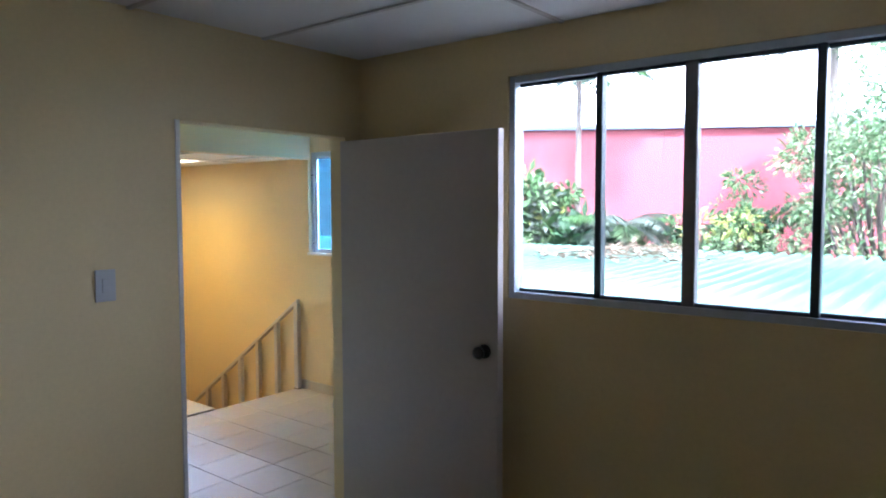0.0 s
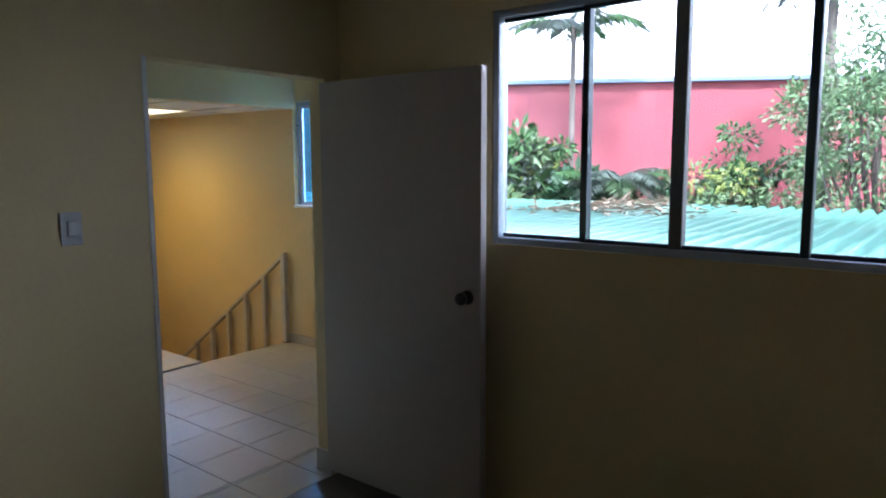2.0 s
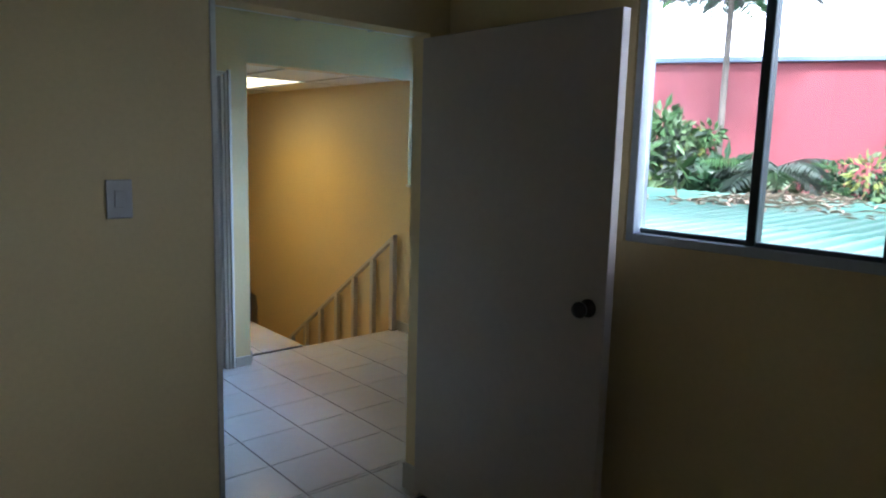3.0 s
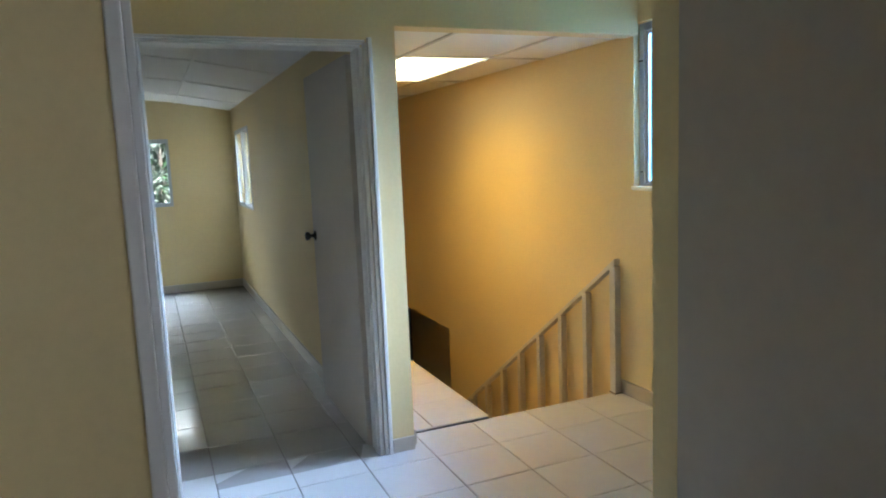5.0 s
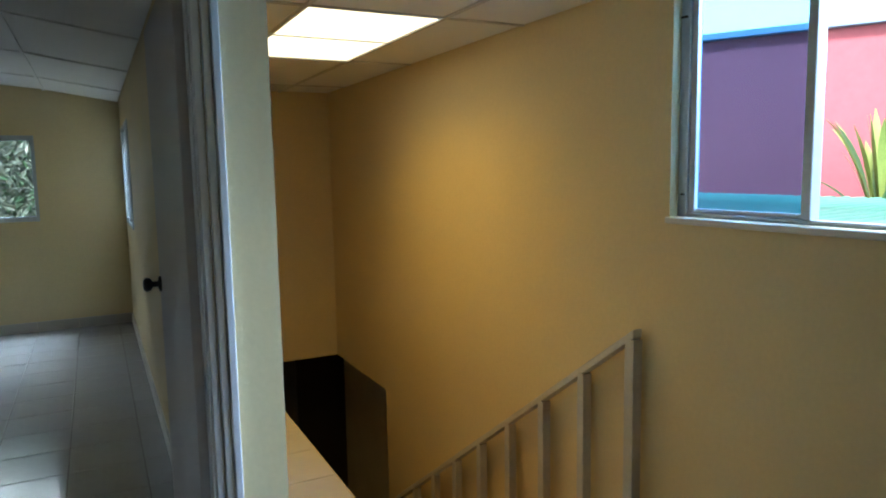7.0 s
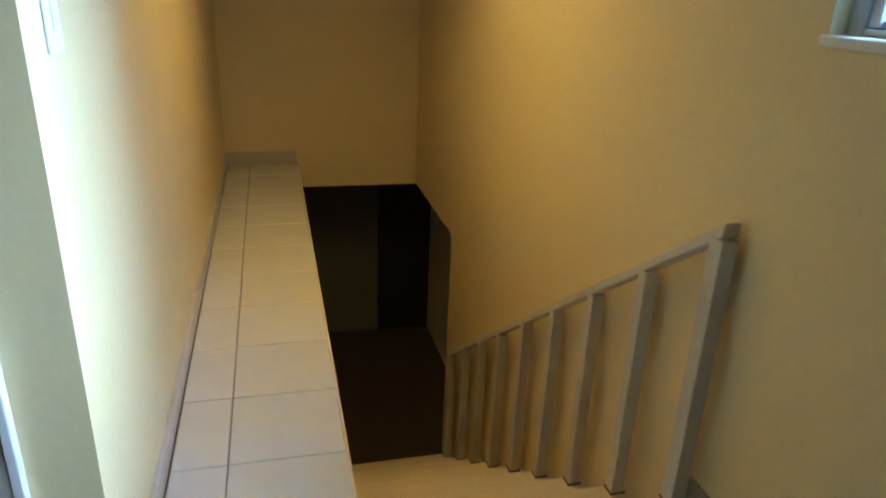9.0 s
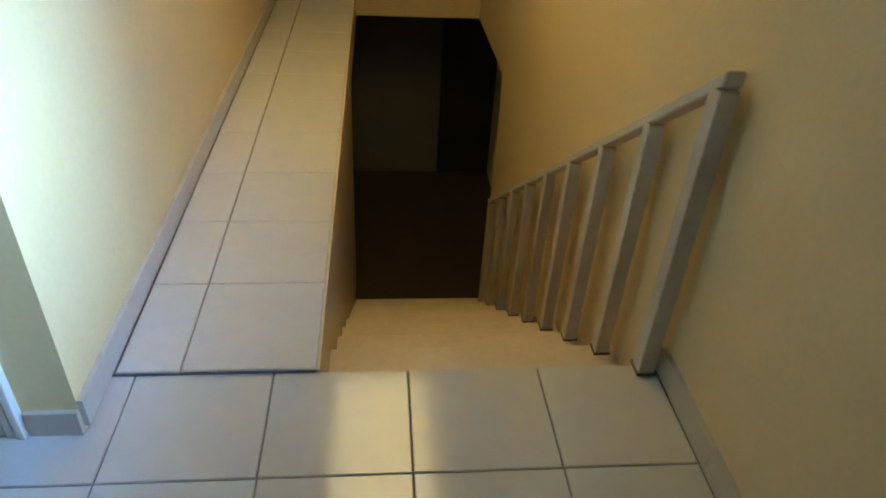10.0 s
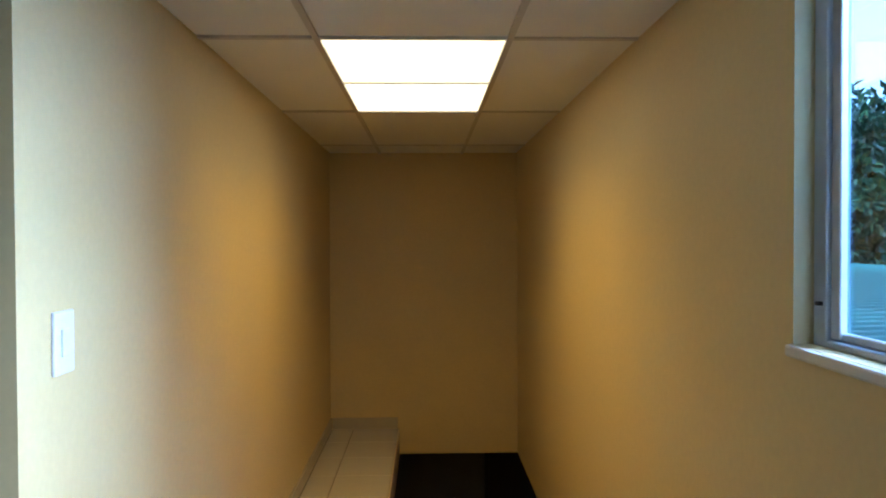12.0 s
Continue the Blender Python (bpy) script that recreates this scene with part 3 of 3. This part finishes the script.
def palm(name, x, y, z0, top, length, count, label, trunk=0.1):
    ob = base(name, x, y, z0, label, "palm")
    part("trunk", tube([(x, y, z0), (x + 0.1, y + 0.05, (z0 + top) / 2), (x + 0.03, y, top)], trunk, 10, taper=0.7), BARK, ob, smooth=True)
    for k in range(count):
        verts, faces = [], []
        a = 2 * math.pi * (k + random.uniform(-0.3, 0.3)) / count
        frond(verts, faces, Vector((x + 0.03, y, top)), a, random.uniform(0.3, 1.0) * length * 0.6, length * random.uniform(0.8, 1.1), random.uniform(0.5, 0.95), length * 0.28)
        leaf_mesh("frond", verts, faces, LEAF_HAZE_GREY if k % 3 else LEAF, ob)
    return ob


def broadleaf(name, x, y, z0, height, count, label, mats, width=0.16):
    """A clump of large arching leaves from the ground."""
    ob = base(name, x, y, -2.4, label, "plant")
    for k in range(5):
        sx, sy = random.gauss(0, 0.08), random.gauss(0, 0.08)
        part("stem", tube([(x + sx * 2, y + sy * 2, -2.4), (x + sx, y + sy, z0)], 0.05, 7, taper=0.6), LEAF_DARK, ob, smooth=True)
    for k in range(count):
        verts, faces = [], []
        a, lean = random.uniform(0, 2 * math.pi), random.uniform(0.15, 0.9)
        h = height * random.uniform(0.55, 1.0)
        out, side = Vector((math.cos(a), math.sin(a), 0)), Vector((-math.sin(a), math.cos(a), 0))
        n = 9
        for j in range(n + 1):
            t = j / n
            q = Vector((x, y, z0)) + out * lean * height * 0.45 * t ** 1.6 + Vector((0, 0, h * (t - 0.28 * lean * t ** 3)))
            w = 0.008 if t < 0.4 else width * math.sin(math.pi * (t - 0.4) / 0.6 * 0.97 + 0.05) ** 0.8
            verts += [q - side * w + Vector((0, 0, w * 0.3)), q, q + side * w + Vector((0, 0, w * 0.3))]
            if j:
                i = len(verts) - 6
                faces += [(i, i + 1, i + 4, i + 3), (i + 1, i + 2, i + 5, i + 4)]
        leaf_mesh("leaf", verts, faces, mats[k % len(mats)], ob)
    return ob


broadleaf("broadleaf_plant", 7.9, 1.45, 0.3, 1.75, 50, "broad green leaves growing beside the green roof", (LEAF, LEAF_HAZE_GREY, LEAF_PALE), 0.09)
broadleaf("broadleaf_plant", 7.7, 0.75, 0.2, 1.6, 44, "dense broad leaves beside the green roof", (LEAF_DARK, LEAF), 0.09)
bush("shrub", 7.8, 1.75, -2.4, 4.6, 0.85, 120, 44, 0.22, (LEAF_PALE, LEAF_HAZE_GREY, LEAF, LEAF_YELLOW), "large-leaved green shrub beside the green roof", "shrub")
bush("shrub", 7.8, 0.55, -2.4, 3.9, 0.6, 60, 30, 0.26, (LEAF_DARK, LEAF, LEAF_DARK), "large-leaved dark shrub beside the green roof", "shrub")
palm("small_palm", 7.8, -0.1, -2.4, 1.35, 1.15, 15, "low palm with arching fronds beside the green roof", 0.12)
palm("tall_palm", 8.9, 1.25, -2.4, 4.08, 1.6, 8, "tall thin palm standing before the red building", 0.07)
palm("tall_palm", 9.6, -2.75, -2.4, 4.35, 1.6, 9, "tall palm with drooping fronds before the red building", 0.10)
bush("shrub", 7.9, -1.9, -2.4, 4.5, 0.95, 110, 90, 0.095, (LEAF, LEAF_DARK, LEAF_PALE, LEAF, LEAF_YELLOW), "leafy green shrub with yellowish tips by the roof", "shrub")
bush("shrub", 8.2, -0.75, -2.4, 3.9, 0.6, 60, 80, 0.09, (LEAF_DARK, LEAF), "dark green shrub by the roof", "shrub")
bush("shrub", 8.3, 1.3, -2.4, 4.4, 0.8, 80, 60, 0.16, (LEAF_DARK, LEAF, LEAF), "dense green shrub by the roof", "shrub")
bush("shrub", 8.3, 0.2, -2.4, 3.9, 0.6, 60, 50, 0.15, (LEAF_DARK, LEAF), "dense dark shrub by the roof", "shrub")
bush("leafy_tree", 8.3, -3.75, -2.4, 6.4, 1.45, 170, 110, 0.095, (LEAF, LEAF_PALE, LEAF_PALE), "tall loose leafy tree by the green roof", "tree", 0.3)
bush("leafy_tree", 8.8, -6.4, -2.4, 5.6, 1.7, 120, 80, 0.11, (LEAF, LEAF_PALE), "loose leafy tree by the green roof", "tree", 0.3)
broadleaf("croton_plant", 7.3, 2.75, 0.3, 2.0, 40, "yellow-green long-leaved plant before the red building", (LEAF_YELLOW, LEAF_YELLOW, LEAF_PALE), 0.05)
bush("shrub", 7.4, 2.2, -2.4, 3.8, 0.6, 46, 45, 0.13, (LEAF, LEAF_YELLOW), "low green shrub before the red building", "shrub")
for bx, by, bh in ((11.5, 17.0, 7.2), (8.6, 20.0, 8.0), (14.0, 20.5, 8.6)):
    bush("far_tree", bx, by, -2.4, bh, 2.6, 150, 45, 0.36, (LEAF_DARK, LEAF, LEAF_DARK), "large dark tree on the slope beyond the roofs", "tree")
for bx, by, bh, airy in ((-2.6, 9.0, 4.9, 0.5), (-0.8, 9.4, 5.7, 0.3), (-4.4, 9.4, 4.6, 0.5), (1.0, 9.8, 4.8, 0.5), (-1.7, 11.2, 6.2, 0.2)):
    bush("garden_tree", bx, by, -2.4, bh, 1.7, 150, 100, 0.12, (LEAF_DARK, LEAF_HAZE_GREY, LEAF_HAZE_GREY), "dense tree behind the bedroom window, haze put into its grey-green leaves", "tree", airy)
dry = []
dryf = []
for k in range(420):
    p = Vector((random.uniform(4.6, 6.95), random.gauss(-1.1, 0.5), 0))
    p.z = 1.03 + random.uniform(0.0, 0.12) * max(0.1, 1 - abs(p.y + 1.1))
    leaf_quad(dry, dryf, p, Vector((random.gauss(0, 1), random.gauss(0, 1), random.uniform(-0.1, 0.3))), Vector((0, 0, 1)), random.uniform(0.08, 0.28), random.uniform(0.02, 0.06))
me = bpy.data.meshes.new("dry_leaves")
me.from_pydata([tuple(v) for v in dry], [], dryf)
me.materials.append(material("dry_leaf", (0.32, 0.24, 0.17), 0.8, vary=0.4, island=True, bump=0))
tagged(new("dry_leaves", me), "fallen dry palm leaves lying on the green roof", "leaves", kind="stuff")


# ---- small things inside ----
def switch(name, axis, plane, s, u, z, w, h, label, mat=SWITCH):
    """A wall switch: a rounded plate with one rocker; s: the way the wall's face looks."""
    ob = base(name, *((plane, u) if axis == "x" else (u, plane)), z - h / 2, label, "light switch")

    def b(du, dz, d0, d1, bev):
        a, c = sorted((plane + s * d0, plane + s * d1))
        return box(a, c, u - du, u + du, z - dz, z + dz, bev) if axis == "x" else box(u - du, u + du, a, c, z - dz, z + dz, bev)
    part("plate", b(w / 2, h / 2, 0.0, 0.008, 0.003), mat, ob)
    part("rocker", b(w * 0.2, h * 0.22, 0.008, 0.013, 0.002), mat, ob)
    return ob


switch("light_switch", "y", 0.0, -1, -1.436, 1.333, 0.075, 0.118, "white wall switch beside the bedroom door")
switch("light_switch", "y", -2.18, -1, -1.41, 1.367, 0.075, 0.118, "grey-white wall switch on the dim bedroom wall", SWITCH_GREY)
switch("light_switch", "x", XL, 1, 0.147, 1.247, 0.075, 0.125, "white wall switch at the head of the stairs")

sill = base("window_ledge", XR - 0.01, -0.5, 1.22, "pale plastered sill under the hall window", "sill", kind="structure")
part("sill_board", box(XR - 0.010, XR + 0.034, -1.06, 0.052, 1.226, 1.249, 0.005), TRIM, sill)

frame1 = base("door_frame_1", -0.65, -2.12, 0.0, "pale door lining of the bedroom doorway", "door frame", kind="structure")
part("jamb", box(-1.115, -1.095, -2.185, -2.065, 0.0, 2.005, 0.003), TRIM, frame1)
part("stop_strip", box(-1.095, -1.083, -2.125, -2.10, 0.0, 2.005, 0.002), TRIM, frame1)


def skirting(name, axis, plane, s, u0, u1, z, h, label, length=0.34):
    ob = base(name, *((plane, (u0 + u1) / 2) if axis == "x" else ((u0 + u1) / 2, plane)), z, label, "baseboard", kind="structure")
    u = u0
    while u < u1 - 0.02:
        v = min(u + length, u1)
        a, c = sorted((plane, plane + s * 0.013))
        part("skirting_tile", box(a, c, u + 0.001, v - 0.001, z, z + h) if axis == "x" else box(u + 0.001, v - 0.001, a, c, z, z + h), SKIRT, ob)
        u = v
    return ob


skirting("baseboard_1", "x", XR, -1, -1.87, 0.17, 0.0, 0.08, "grey-beige skirting tiles under the hall window")
skirting("baseboard_2", "x", XL, 1, 0.0, YF - 0.01, 0.016, 0.08, "grey-beige skirting tiles along the ledge")
skirting("baseboard_3", "y", YF, -1, XL + 0.015, 0.545, 0.016, 0.08, "grey-beige skirting tiles at the end of the ledge")
skirting("baseboard_4", "y", 0.0, -1, -0.076, XL, 0.0, 0.07, "skirting tile at the foot of the door pier")
skirting("baseboard_5", "y", 0.0, -1, -2.6, -1.122, 0.0, 0.08, "skirting tiles along the hall wall")
skirting("baseboard_6", "y", 5.5, -1, -3.3, -0.12, 0.0, 0.09, "dark-looking skirting tiles along the bedroom wall")
skirting("baseboard_7", "x", -0.11, -1, 1.1, 5.49, 0.0, 0.09, "skirting tiles along the bedroom wall")
skirting("baseboard_8", "y", -2.18, -1, -4.2, -1.1, 0.0, 0.08, "skirting tiles along the bedroom wall")
skirting("baseboard_9", "x", -0.085, -1, -6.3, -2.19, 0.0, 0.08, "skirting tiles under the wide window")

skirting("baseboard_10", "x", -0.19, -1, -2.185, -2.065, 0.0, 0.12, "grey-brown skirting tile at the foot of the door jamb")

# ---- tiles ----
TILES = {}


def tile_mesh(w, d, mat):
    key = (round(w, 3), round(d, 3), mat.name)
    if key not in TILES:
        bm = bmesh.new()
        lo, hi = -0.006, 0.0
        e = 0.0025
        ring = []
        for inset, z in ((0, lo), (0, hi - e), (e, hi)):
            ring.append([bm.verts.new((sx * (w / 2 - inset), sy * (d / 2 - inset), z)) for sx, sy in ((-1, -1), (1, -1), (1, 1), (-1, 1))])
        for r0, r1 in zip(ring, ring[1:]):
            for k in range(4):
                bm.faces.new([r0[k], r0[(k + 1) % 4], r1[(k + 1) % 4], r1[k]])
        bm.faces.new(ring[-1])
        TILES[key] = mesh_from(bm, "tile", mat)
    return TILES[key]


def lay(parent, x0, x1, y0, y1, xo, yo, z, pitch=0.34, joint=0.0035, mat=TILE, tilt=0.0012):
    """Tiles over a rectangle, cut at its edges; xo and yo: a joint's place."""
    xs, ys = [x0, *steps_from(xo, pitch, x0 + 0.02, x1 - 0.02), x1], [y0, *steps_from(yo, pitch, y0 + 0.02, y1 - 0.02), y1]
    for a, b in zip(xs, xs[1:]):
        for c, d in zip(ys, ys[1:]):
            ob = new("tile", tile_mesh(b - a - joint, d - c - joint, mat))
            ob.parent = parent
            ob.matrix_parent_inverse = parent.matrix_world.inverted()
            ob.location = ((a + b) / 2, (c + d) / 2, z + random.uniform(-0.0004, 0.0004))
            ob.rotation_euler = (random.uniform(-tilt, tilt), random.uniform(-tilt, tilt), 0)


floors = {o.name: o for o in scene.objects if o.name.startswith("floor_")}
lay(floors["floor_hall"], -2.6, 1.165, -2.18, -1.87, 0.101, -0.147, 0.0)
lay(floors["floor_hall"], -2.6, XR - 0.013, -1.87, 0.175, 0.101, -0.147, 0.0)
lay(floors["floor_room"], -4.2, -0.085, -6.3, -2.18, 0.101, -2.197, 0.0, mat=TILE_BROWN)
lay(floors["floor_b"], -3.3, -0.11, 0.0, 5.5, 0.101 - 0.34, 0.183, 0.0, mat=TILE_DIM, tilt=0.004)
lay(ledge, XL + 0.015, 0.550, 0.168, YF - 0.013, 0.212, 0.186 + 0.34, 0.016)
